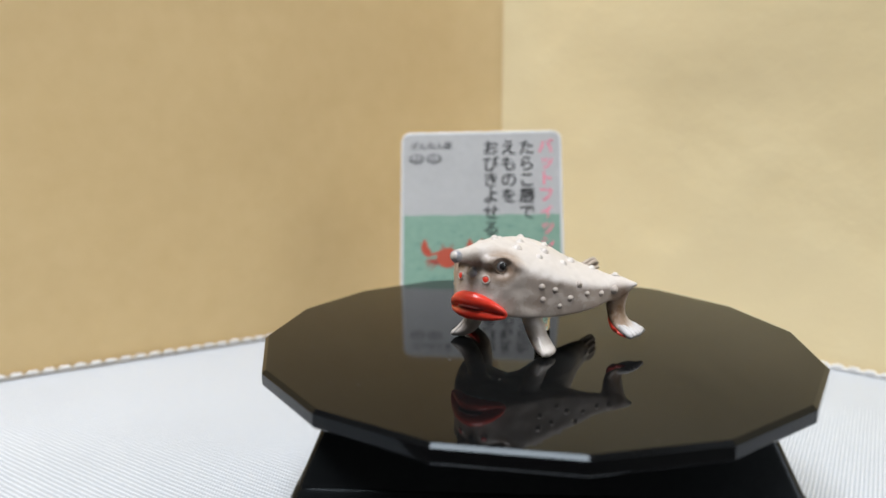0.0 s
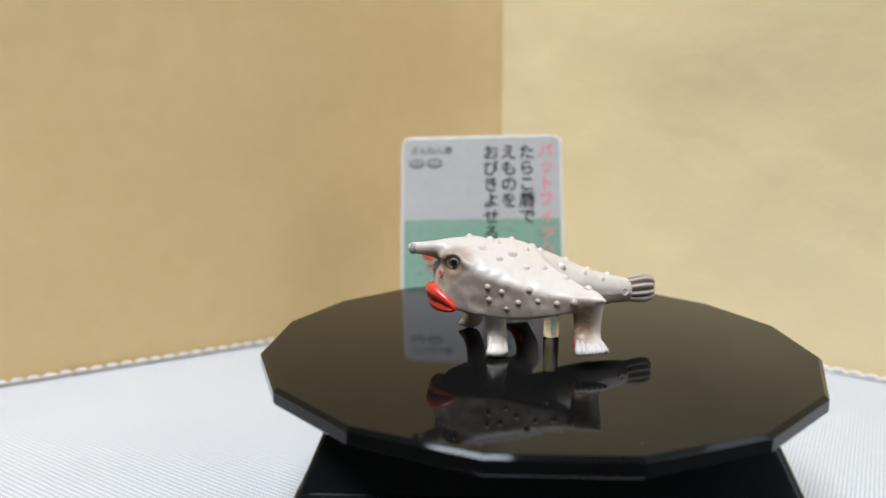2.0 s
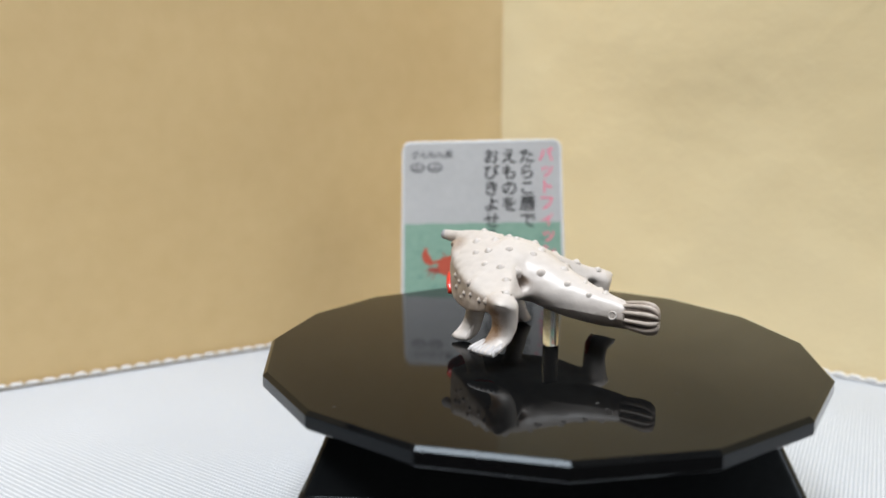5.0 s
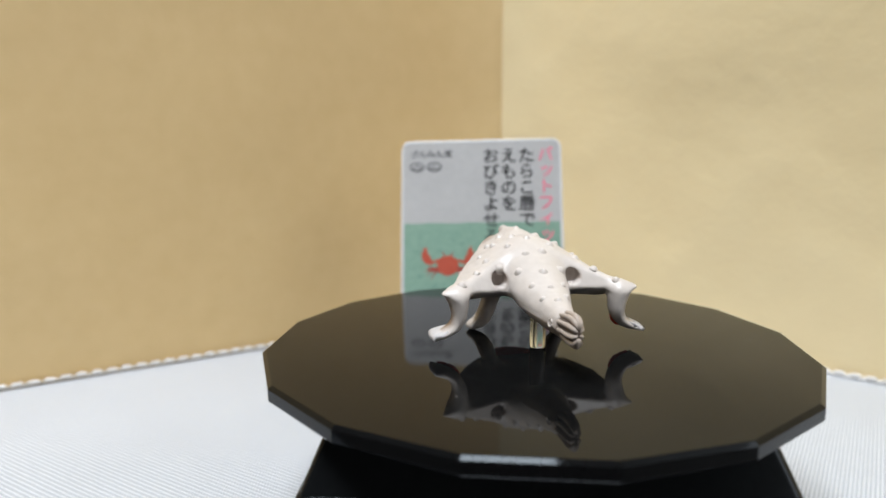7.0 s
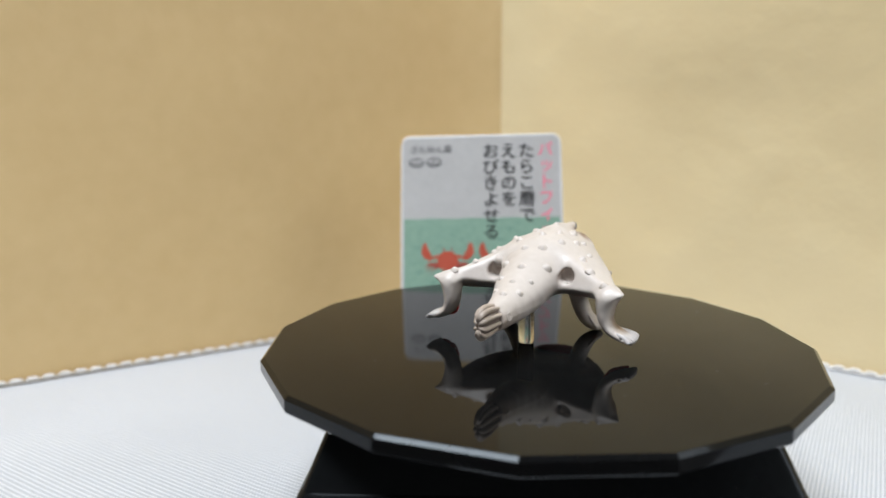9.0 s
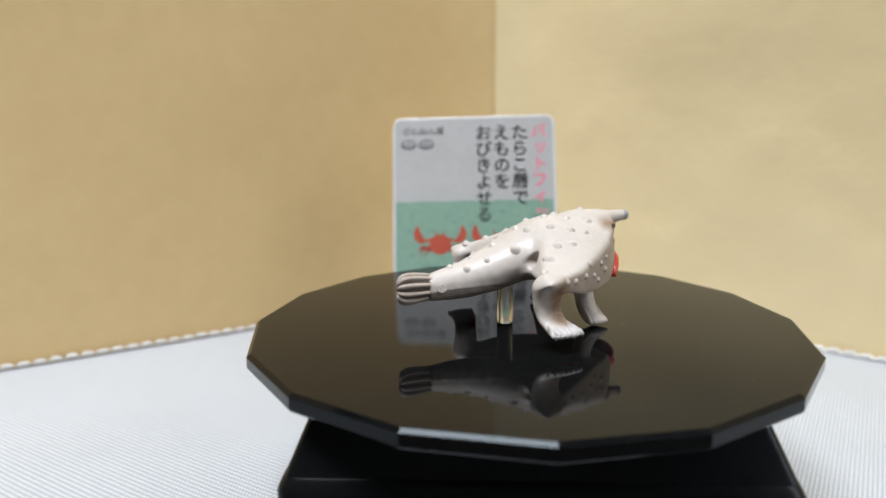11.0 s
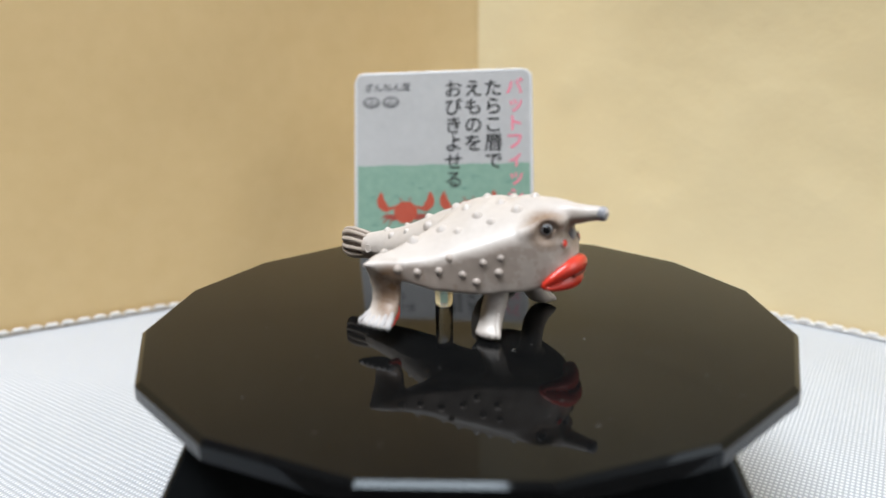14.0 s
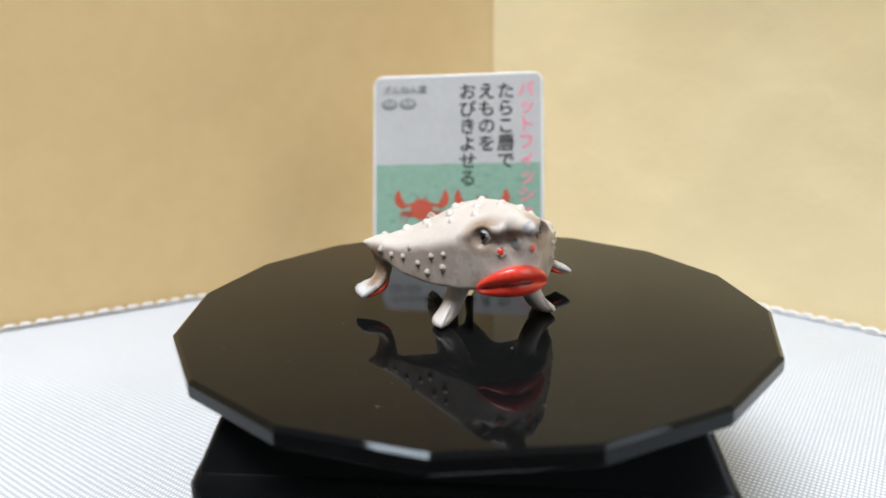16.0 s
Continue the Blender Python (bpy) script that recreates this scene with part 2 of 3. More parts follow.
def hem(a, b, name, label, core):
    """A twisted cord laid along the foot of a backdrop panel."""
    root = thing(name, label, "trim", kind="structure")
    d = (b - a).normalized()
    inward = Vector((d.y, -d.x))
    if inward.y > 0:
        inward = -inward
    length = (b - a).length
    n = int(length / 0.0052)
    base = [a + inward * 0.0014 + d * (length * k / 40) for k in range(41)]
    part("cord", tube([(p.x, p.y, 0.0008) for p in base], [0.0008] * 41, 8), core, root)
    side = Vector((d.x, d.y, 0))
    bm0 = tube([side * -0.0021 + Vector((0, 0, -0.0001)), side * -0.0012 + Vector((0, 0, 0.0004)), side * 0.0012 + Vector((0, 0, 0.0004)), side * 0.0021 + Vector((0, 0, -0.0001))],
               [0.0003, 0.0008, 0.0008, 0.0003], 8)
    first = part("stitch", bm0, HEM, root)
    for k in range(n):
        p = a + inward * 0.0016 + d * (length * (k + 0.5) / n)
        o = first if k == 0 else new("stitch", first.data)
        o.parent = root
        o.location = (p.x, p.y, 0.0013 + random.uniform(-0.0001, 0.0001))
        o.rotation_euler = (0, 0, random.uniform(-0.05, 0.05))


hem(LEFT_END, CORNER + to_left * 0.034, "hem_left", "white and taupe twisted cord hem along the kraft panel", HEM_SHADE)
hem(CORNER + to_right * 0.034, RIGHT_END, "hem_right", "white cord hem along the pale panel", HEM)

# ---- turntable ----
SIDES, R_TOP, R_OUT = 16, 0.05957, 0.0604
base = thing("turntable_stand", "black plastic square tapered stand under the turning plate", "stand")


def square_rings(spec, corner):
    rings = []
    for half, z in spec:
        ring = []
        for cx, cy, a0 in ((1, 1, 0), (-1, 1, 90), (-1, -1, 180), (1, -1, 270)):
            for k in range(5):
                a = radians(a0 + k * 22.5)
                ring.append((cx * (half - corner) + corner * math.cos(a), cy * (half - corner) + corner * math.sin(a), z))
        rings.append(ring)
    return loft(rings)


part("skirt", square_rings([(0.0444, 0.0), (0.0451, 0.0008), (0.0450, 0.0262), (0.0447, 0.0269), (0.0440, 0.0284), (0.0437, 0.0287)], 0.003), BLACK_DULL, base)
part("pedestal", square_rings([(0.0436, 0.0287), (0.0397, 0.0380), (0.0390, 0.0396), (0.0385, 0.0399)], 0.002), BLACK_DULL, base)
part("spindle", prism([(0.012 * math.cos(a), 0.012 * math.sin(a)) for a in (2 * math.pi * k / 32 for k in range(32))], 0.0399, 0.0402), BLACK_DULL, base)
base.matrix_world = Matrix.Rotation(radians(-3.0), 4, "Z")

plate = thing("turntable_plate", "glossy black sixteen-sided turntable plate with a sloping rim", "turntable", Matrix.Translation((0, 0, TOP)))


def ring16(r, z):
    return [(r * math.cos(2 * math.pi * k / SIDES), r * math.sin(2 * math.pi * k / SIDES), z) for k in range(SIDES)]


bm = loft([ring16(R_OUT - 0.0011, -0.0036), ring16(R_OUT - 0.0003, -0.0033), ring16(R_OUT, -0.0029), ring16(R_OUT, -0.00072), ring16(R_OUT - 0.00004, -0.00063), ring16(R_TOP + 0.00006, -0.00006), ring16(R_TOP - 0.00006, 0.0)])
part("disc", bm, BLACK, plate, smooth=False)
part("hub", prism([(0.020 * math.cos(a), 0.020 * math.sin(a)) for a in (2 * math.pi * k / 32 for k in range(32))], -0.0038, -0.0036), BLACK_DULL, plate)

rnd = random.Random(21)
bm = bmesh.new()
for k in range(70):
    a, r, q = rnd.uniform(0, 2 * math.pi), 0.057 * math.sqrt(rnd.uniform(0.05, 1)), rnd.uniform(0.00005, 0.00016)
    x, y, w = r * math.cos(a), r * math.sin(a), rnd.uniform(0, math.pi)
    long = q * rnd.choice((1, 1, 1, 2.5))
    ring = [bm.verts.new((x + long * math.cos(t) * math.cos(w) - q * math.sin(t) * math.sin(w), y + long * math.cos(t) * math.sin(w) + q * math.sin(t) * math.cos(w), 0.00001)) for t in (k2 * math.pi / 3 for k2 in range(6))]
    bm.faces.new(ring)
    tip = bm.verts.new((x, y, q * 0.6))
    for i in range(6):
        bm.faces.new((ring[i], ring[(i + 1) % 6], tip))
part("dust_specks", bm, DUST, plate, "fine grey dust specks")["kind"] = "stuff"

# ---- the card ----
CARD_W, CARD_H, CARD_T = 0.0580, 0.086, 0.0011
LEAN = 17.5


def rounded(w, h, r, n=6):
    pts = []
    for cx, cy, a0 in ((w / 2 - r, h - r, 0), (-w / 2 + r, h - r, 90), (-w / 2 + r, r, 180), (w / 2 - r, r, 270)):
        for k in range(n + 1):
            a = radians(a0 + 90 * k / n)
            pts.append((cx + r * math.cos(a), cy + r * math.sin(a)))
    return pts


def build_card():
    """Card space: x across, y up the card, z out of its printed face."""
    top = Vector((-0.0060, 0.1106, 0.0875))
    turn = Matrix.Rotation(radians(-4.2), 4, "Z") @ Matrix.Rotation(radians(90 - LEAN), 4, "X") @ Matrix.Rotation(radians(1.2), 4, "Z")
    foot = top - turn.to_3x3() @ Vector((0, CARD_H, 0))
    card = thing("picture_card", "white and sea-green picture card with vertical Japanese writing, leaning upright", "card", Matrix.Translation(foot) @ turn)
    part("card_board", prism(rounded(CARD_W, CARD_H, 0.0028), -CARD_T, 0.0), CARD_WHITE, card)
    outline = rounded(CARD_W, CARD_H, 0.0028)
    rim = [Vector((x * 1.004, y + (0.0002 if y > CARD_H / 2 else -0.0001), -CARD_T / 2)) for x, y in outline]
    part("card_edge", tube(rim + rim[:1], [CARD_T * 0.5 + 0.00012] * (len(rim) + 1), 8), CARD_EDGE, card, "bright white rounded card edge")
    sea = [(x * 0.985, y) for x, y in rounded(CARD_W, CARD_H, 0.0028)]
    hz = 0.0553
    low = [p for p in sea if p[1] < hz]
    left = sorted((p for p in low if p[0] < 0), key=lambda p: (-p[1], p[0]))
    right = sorted((p for p in low if p[0] >= 0), key=lambda p: (p[1], p[0]))
    edge = CARD_W * 0.985 / 2
    top_line = [(edge - 2 * edge * k / 12, hz + 0.0002 * math.sin(k * 2.1)) for k in range(13)]
    pts = top_line + [p for p in left] + [p for p in right]
    part("sea_print", prism(pts, 0.00002, 0.00006), CARD_GREEN, card, "sea-green printed lower field")
    rnd = random.Random(4)
    for k in range(26):
        x, y, w = rnd.uniform(-0.026, 0.026), rnd.uniform(0.030, 0.0535), rnd.uniform(0.0008, 0.0020)
        part("wave_mark", prism([(x - w, y), (x, y - 0.00022), (x + w, y + 0.0001), (x, y + 0.0003)], 0.00007, 0.0001), GREEN_DARK, card)

    def glyphs(name, text, x, y, size, step, mat, label, vertical=True):
        """Characters set one under another, or in a line, as one flat print."""
        bm = bmesh.new()
        for k, ch in enumerate(text):
            cu = bpy.data.curves.new("glyph", "FONT")
            cu.body, cu.size, cu.align_x, cu.align_y, cu.offset = ch, size, "CENTER", "CENTER", size * 0.012
            cu.extrude = 0.00002
            cu.resolution_u = 3
            o = new("glyph", cu)
            bpy.context.view_layer.update()
            me = o.evaluated_get(bpy.context.evaluated_depsgraph_get()).to_mesh()
            shift = Vector((x, y - k * step, 0.00012)) if vertical else Vector((x + k * step, y, 0.00012))
            small = ch in "ッィュ"
            if small:
                shift += Vector((size * 0.06, size * 0.06, 0))
            me.transform(Matrix.Translation(shift))
            bm.from_mesh(me)
            bpy.data.objects.remove(o)
            bpy.data.curves.remove(cu)
        part(name, bm, mat, card, label, smooth=False)

    glyphs("writing", "たらこ唇で", 0.0168, 0.0800, 0.0062, 0.00605, INK, "black vertical writing")
    glyphs("writing", "えものを", 0.0102, 0.0800, 0.0062, 0.00605, INK, "black vertical writing")
    glyphs("writing", "おびきよせる", 0.0036, 0.0800, 0.0062, 0.00605, INK, "black vertical writing")
    glyphs("title_writing", "バットフィッシュ", 0.0238, 0.0803, 0.0060, 0.00605, INK_PINK, "pink vertical title writing")
    glyphs("small_writing", "ざんねん度", -0.0248, 0.0814, 0.0031, 0.00315, INK_GREY, "small grey writing", False)
    for x in (-0.0239, -0.0174):
        ring = [(x + 0.0029 * math.cos(a), 0.0766 + 0.0019 * math.sin(a)) for a in (2 * math.pi * k / 20 for k in range(20))]
        badge = part("badge", prism(ring, 0.00008, 0.00011), INK_GREY, card, "grey oval rating mark")
        inner = [(x + 0.0021 * math.cos(a), 0.0768 + 0.0011 * math.sin(a)) for a in (2 * math.pi * k / 16 for k in range(16))]
        part("badge_centre", prism(inner, 0.00012, 0.00015), CARD_WHITE, badge)
        part("badge_bar", prism([(x - 0.0016, 0.0763), (x + 0.0016, 0.0763), (x + 0.0016, 0.0767), (x - 0.0016, 0.0767)], 0.00016, 0.00019), INK_GREY, badge)
        part("badge_bar", prism([(x - 0.00025, 0.0768), (x + 0.00025, 0.0768), (x + 0.00025, 0.0777), (x - 0.00025, 0.0777)], 0.00016, 0.00019), INK_GREY, badge)

    def crab(cx, cy):
        bm = prism([(cx + 0.0039 * math.cos(a), cy + 0.0040 * math.sin(a) * (0.85 if math.sin(a) > 0 else 1)) for a in (2 * math.pi * k / 24 for k in range(24))], 0.0001, 0.00014)
        body = part("crab_print", bm, CRAB, card, "printed red crab")
        for s in (-1, 1):
            part("arm_print", prism([(cx + s * 0.0030, cy + 0.0012), (cx + s * 0.0060, cy + 0.0003), (cx + s * 0.0068, cy + 0.0006), (cx + s * 0.0062, cy + 0.0013), (cx + s * 0.0032, cy + 0.0021)], 0.00011, 0.00015), CRAB, body)
            arm = smooth_path([(cx + s * 0.0060, cy + 0.0002), (cx + s * 0.0072, cy + 0.0016), (cx + s * 0.0083, cy + 0.0034), (cx + s * 0.0082, cy + 0.0066)], 9)
            wid = [0.0004, 0.0009, 0.0012, 0.0014, 0.0015, 0.0014, 0.0012, 0.0008, 0.0002]
            a, b = [], []
            for i, p in enumerate(arm):
                q0, q1 = arm[max(i - 1, 0)], arm[min(i + 1, 8)]
                n = Vector((-(q1[1] - q0[1]), q1[0] - q0[0])).normalized() * wid[i]
                a.append((p[0] + n.x, p[1] + n.y))
                b.append((p[0] - n.x, p[1] - n.y))
            part("claw_print", prism(a + b[::-1], 0.00015, 0.00019), CRAB, body)
            for k, (ex, ey) in enumerate(((0.0086, -0.0026), (0.0080, -0.0044), (0.0062, -0.0056))):
                sx, sy = cx + s * 0.0030, cy - 0.0012 - 0.0006 * k
                part("leg_print", prism([(sx, sy + 0.0004), (cx + s * ex * 0.8, cy + ey * 0.45 + 0.0004), (cx + s * ex, cy + ey), (cx + s * ex * 0.75, cy + ey * 0.45 - 0.0004), (sx, sy - 0.0004)], 0.00008, 0.00012), CRAB_DARK, body)
            part("feeler_print", prism([(cx + s * 0.0011, cy + 0.0028), (cx + s * 0.0015, cy + 0.0028), (cx + s * 0.0019, cy + 0.0046), (cx + s * 0.0014, cy + 0.0046)], 0.00008, 0.00012), CRAB_DARK, body)

    crab(-0.0125, 0.0398)
    crab(0.0085, 0.0398)


build_card()

# ---- the fish figure ----
# fish space: x ahead, y to its left, z up from the plate
FISH_HEADING = -130.0
fish = thing("toy_fish", "beige-grey warty toy fish with red lips on the turntable", "toy figure")


def along(x, *pairs):
    """A smooth curve over x through pairs of place and value, without overshoot."""
    p = sorted(pairs)
    a, b = np.array([q[0] for q in p]), np.array([q[1] for q in p])
    h, d = np.diff(a), np.diff(b) / np.diff(a)
    m = np.zeros(len(a))
    same = d[:-1] * d[1:] > 0
    m[1:-1][same] = 2 * d[:-1][same] * d[1:][same] / (d[:-1] + d[1:])[same]
    m[0], m[-1] = d[0], d[-1]
    x = np.clip(x, a[0], a[-1])
    i = np.clip(np.searchsorted(a, x, side="right") - 1, 0, len(h) - 1)
    t = (x - a[i]) / h[i]
    return (2 * t ** 3 - 3 * t ** 2 + 1) * b[i] + (t ** 3 - 2 * t ** 2 + t) * h[i] * m[i] + (3 * t ** 2 - 2 * t ** 3) * b[i + 1] + (t ** 3 - t ** 2) * h[i] * m[i + 1]


def smooth_min(a, b, k):
    h = np.clip(0.5 + 0.5 * (b - a) / k, 0, 1)
    return b + (a - b) * h - k * h * (1 - h)


def smooth_max(a, b, k):
    return -smooth_min(-a, -b, k)


def limb_field(x, y, z, chain):
    """Distance to a tapered limb; chain rows: x, y, z, radius, widening along x."""
    best = None
    for p, q in zip(chain, chain[1:]):
        d = np.array(q[:3]) - np.array(p[:3])
        t = np.clip(((x - p[0]) * d[0] + (y - p[1]) * d[1] + (z - p[2]) * d[2]) / (d @ d), 0, 1)
        s = 1 / (p[4] + (q[4] - p[4]) * t)
        f = np.sqrt(((x - p[0] - d[0] * t) * s) ** 2 + (y - p[1] - d[1] * t) ** 2 + (z - p[2] - d[2] * t) ** 2) - (p[3] + (q[3] - p[3]) * t)
        best = f if best is None else np.minimum(best, f)
    return best


HIND = [(-0.0008, 0.0180, 0.0122, 0.0024, 1.35), (-0.0008, 0.0178, 0.0099, 0.0019, 1.65), (-0.0007, 0.0179, 0.0077, 0.0015, 2.0), (-0.0003, 0.0189, 0.0057, 0.0012, 2.5), (0.0002, 0.0211, 0.0043, 0.0010, 3.2), (0.0005, 0.0234, 0.0036, 0.0006, 5.4)]
FORE = [(0.0158, 0.0060, 0.0112, 0.0022, 1.05), (0.0157, 0.0071, 0.0074, 0.0020, 1.1), (0.0156, 0.0085, 0.0040, 0.0019, 1.15), (0.0160, 0.0101, 0.0019, 0.0015, 1.45), (0.0165, 0.0117, 0.0011, 0.0010, 2.2)]
SNOUT = [(0.0185, 0.0, 0.0205, 0.0034, 1.0), (0.0240, 0.0, 0.0212, 0.0024, 1.0), (0.0285, 0.0, 0.0217, 0.0016, 1.0), (0.0318, 0.0, 0.0219, 0.0012, 1.0)]
BROW = [(0.0258, 0.0032, 0.0204, 0.0010, 1.0), (0.0240, 0.0056, 0.0201, 0.0012, 1.0), (0.0210, 0.0080, 0.0188, 0.0009, 1.0)]
HIND, FORE, SNOUT, BROW = (smooth_path(c, n) for c, n in ((HIND, 15), (FORE, 12), (SNOUT, 6), (BROW, 5)))


def ridge(x):
    return along(x, (-0.0090, 0.0140), (-0.0060, 0.0190), (-0.0040, 0.0214), (-0.0026, 0.0222), (0.0, 0.0209), (0.0050, 0.0183), (0.0100, 0.0162), (0.0150, 0.0134), (0.0200, 0.0102), (0.0245, 0.0067), (0.0264, 0.0047), (0.0276, 0.0024))


def shell(x, y, z):
    """The body without limbs; y is not negative."""
    top = along(x, (-0.0190, 0.0128), (-0.0107, 0.0147), (-0.0043, 0.0172), (0.0002, 0.0194), (0.0054, 0.0215), (0.0125, 0.0230), (0.0190, 0.0231), (0.0240, 0.0227), (0.0280, 0.0224))
    w = ridge(x)
    edge = along(x, (-0.0080, 0.0120), (-0.0026, 0.0136), (0.0, 0.0137), (0.0060, 0.0141), (0.0100, 0.0149), (0.0150, 0.0163), (0.0200, 0.0180), (0.0235, 0.0193), (0.0270, 0.0200))
    rim = along(x, (-0.0080, 0.0106), (-0.0026, 0.0127), (0.0, 0.0119), (0.0040, 0.0102), (0.0090, 0.0090), (0.0150, 0.0083), (0.0235, 0.0087), (0.0270, 0.0096))
    share = along(x, (-0.0080, 0.97), (0.0, 0.97), (0.0080, 1.0), (0.0150, 0.98), (0.0200, 0.97), (0.0240, 0.98), (0.0264, 1.15), (0.0276, 1.8))
    u = y / w
    over = z - (edge + (top - edge) * (1 - u ** along(x, (-0.0080, 1.5), (0.0020, 1.55), (0.0100, 1.75), (0.0180, 2.0), (0.0270, 2.1))))
    seam_x = along(y, (0.0, 0.0012), (0.0070, 0.0004), (0.0120, -0.0012), (0.0170, -0.0027), (0.0215, -0.0038))
    seam_z = along(y, (0.0, 0.0108), (0.0120, 0.0112), (0.0215, 0.0128))
    rear = (z - seam_z - 2.1 * (x - seam_x)) / 2.33
    v = np.clip((edge - z) / (edge - rim + 1e-6), 0, 1.2)
    side = (y - w * (1 + (share - 1) * v)) * 0.85
    belly = rim + 0.0010 * np.clip(1 - u * u, 0, 1) - z
    front = (x - along(z, (0.0080, 0.0258), (0.0100, 0.0268), (0.0130, 0.0273), (0.0165, 0.0271), (0.0190, 0.0262), (0.0230, 0.0262)) + 50 * y * y)
    f = smooth_max(over * 0.8, rear, 0.0012)
    f = smooth_max(f, side, along(x, (-0.0040, 0.0007), (0.0020, 0.0008), (0.0080, 0.0009), (0.0200, 0.0012)))
    f = smooth_max(f, belly, 0.0008)
    f = smooth_max(f, front, 0.0018)
    ry = along(x, (-0.0190, 0.0023), (-0.0140, 0.0031), (-0.0090, 0.0044), (-0.0040, 0.0058), (0.0040, 0.0072), (0.0110, 0.0090))
    hi = along(x, (-0.0190, 0.0126), (-0.0107, 0.0148), (-0.0043, 0.0173), (0.0002, 0.0194), (0.0054, 0.0213), (0.0110, 0.0226))
    lo = along(x, (-0.0190, 0.0073), (-0.0120, 0.0070), (-0.0050, 0.0076), (0.0040, 0.0095), (0.0110, 0.0110))
    tail = (np.sqrt((y / ry) ** 2 + ((z - (hi + lo) / 2) / ((hi - lo) / 2)) ** 2) - 1) * ry
    tail = np.maximum(np.maximum(tail, x - 0.011), -0.0188 - x)
    crease = np.abs(z - along(x, (-0.019, 0.0096), (-0.006, 0.0104)))
    tail = tail - 0.00018 * np.exp(-(crease / 0.00022) ** 2)
    f = smooth_min(f, tail, 0.0022)
    f = smooth_min(f, limb_field(x, y, z, BROW), 0.0010)
    f = smooth_min(f, limb_field(x, y, z, SNOUT), 0.0016)
    socket = np.sqrt((x - 0.0252) ** 2 + (y - 0.0066) ** 2 + (z - 0.0193) ** 2) - 0.0021
    f = smooth_max(f, -socket, 0.0006)
    pit = np.maximum(np.sqrt((y - 0.0084) ** 2 + (z - 0.0152) ** 2) - 0.0017, x - 0.0042)
    return smooth_max(f, -pit, 0.0003)


def whole(x, y, z):
    """All skin, and which limb each place belongs to: 0 body, 1 fore leg, 2 hind leg."""
    b, fo, hi = shell(x, y, z), limb_field(x, y, z, FORE), limb_field(x, y, z, HIND)
    kind = np.where((fo < b) & (fo < hi), 1, np.where(hi < b, 2, 0))
    f = smooth_min(smooth_min(b, fo, 0.0014), hi, 0.0014)
    return np.maximum(f, 0.0002 - z), kind


def surface(h=0.00030):
    """Dual mesh of the zero level over a grid of half the fish, mirrored."""
    ax = [np.arange(a, b, h) for a, b in ((-0.0196, 0.0340), (-0.0008, 0.0262), (-0.0004, 0.0256))]
    X, Y, Z = np.meshgrid(*ax, indexing="ij")
    F, _ = whole(X, np.abs(Y), Z)
    S = F < 0
    n = np.array(F.shape) - 1
    corner = [(i, j, k) for i in (0, 1) for j in (0, 1) for k in (0, 1)]
    def cut(A, c):
        return A[c[0]:c[0] + n[0], c[1]:c[1] + n[1], c[2]:c[2] + n[2]]
    inside = sum(cut(S, c).astype(np.int8) for c in corner)
    active = (inside > 0) & (inside < 8)
    idx = np.argwhere(active)
    ids = -np.ones(n, int)
    ids[active] = np.arange(len(idx))
    acc, num = np.zeros((len(idx), 3)), np.zeros(len(idx))
    for a in corner:
        for d in range(3):
            if a[d]:
                continue
            b = tuple(v + (1 if e == d else 0) for e, v in enumerate(a))
            fa, fb = F[tuple((idx + a).T)], F[tuple((idx + b).T)]
            hit = (fa < 0) != (fb < 0)
            t = np.where(hit, fa / np.where(hit, fa - fb, 1), 0)
            p = idx + np.array(a, float)
            p[:, d] += t
            acc[hit] += p[hit]
            num[hit] += 1
    P = acc / num[:, None] * h + np.array([a[0] for a in ax])
    quads = []
    for d in range(3):
        e, g = (d + 1) % 3, (d + 2) % 3
        sl0 = [slice(1, n[q]) for q in range(3)]
        sl0[d] = slice(0, n[d])
        sl1 = list(sl0)
        sl1[d] = slice(1, n[d] + 1)
        cross = S[tuple(sl0)] != S[tuple(sl1)]
        at = np.argwhere(cross) + np.array([0 if q == d else 1 for q in range(3)])
        flip = S[tuple(sl0)][cross]
        def cell(de, dg):
            c = at.copy()
            c[:, e] -= de
            c[:, g] -= dg
            return ids[tuple(c.T)]
        q4 = np.stack([cell(1, 1), cell(0, 1), cell(0, 0), cell(1, 0)], 1)
        q4[~flip] = q4[~flip][:, ::-1]
        quads.append(q4)
    Q = np.concatenate(quads)
    Q = Q[(P[Q][:, :, 1].mean(1) > -1e-9)]
    return P, Q


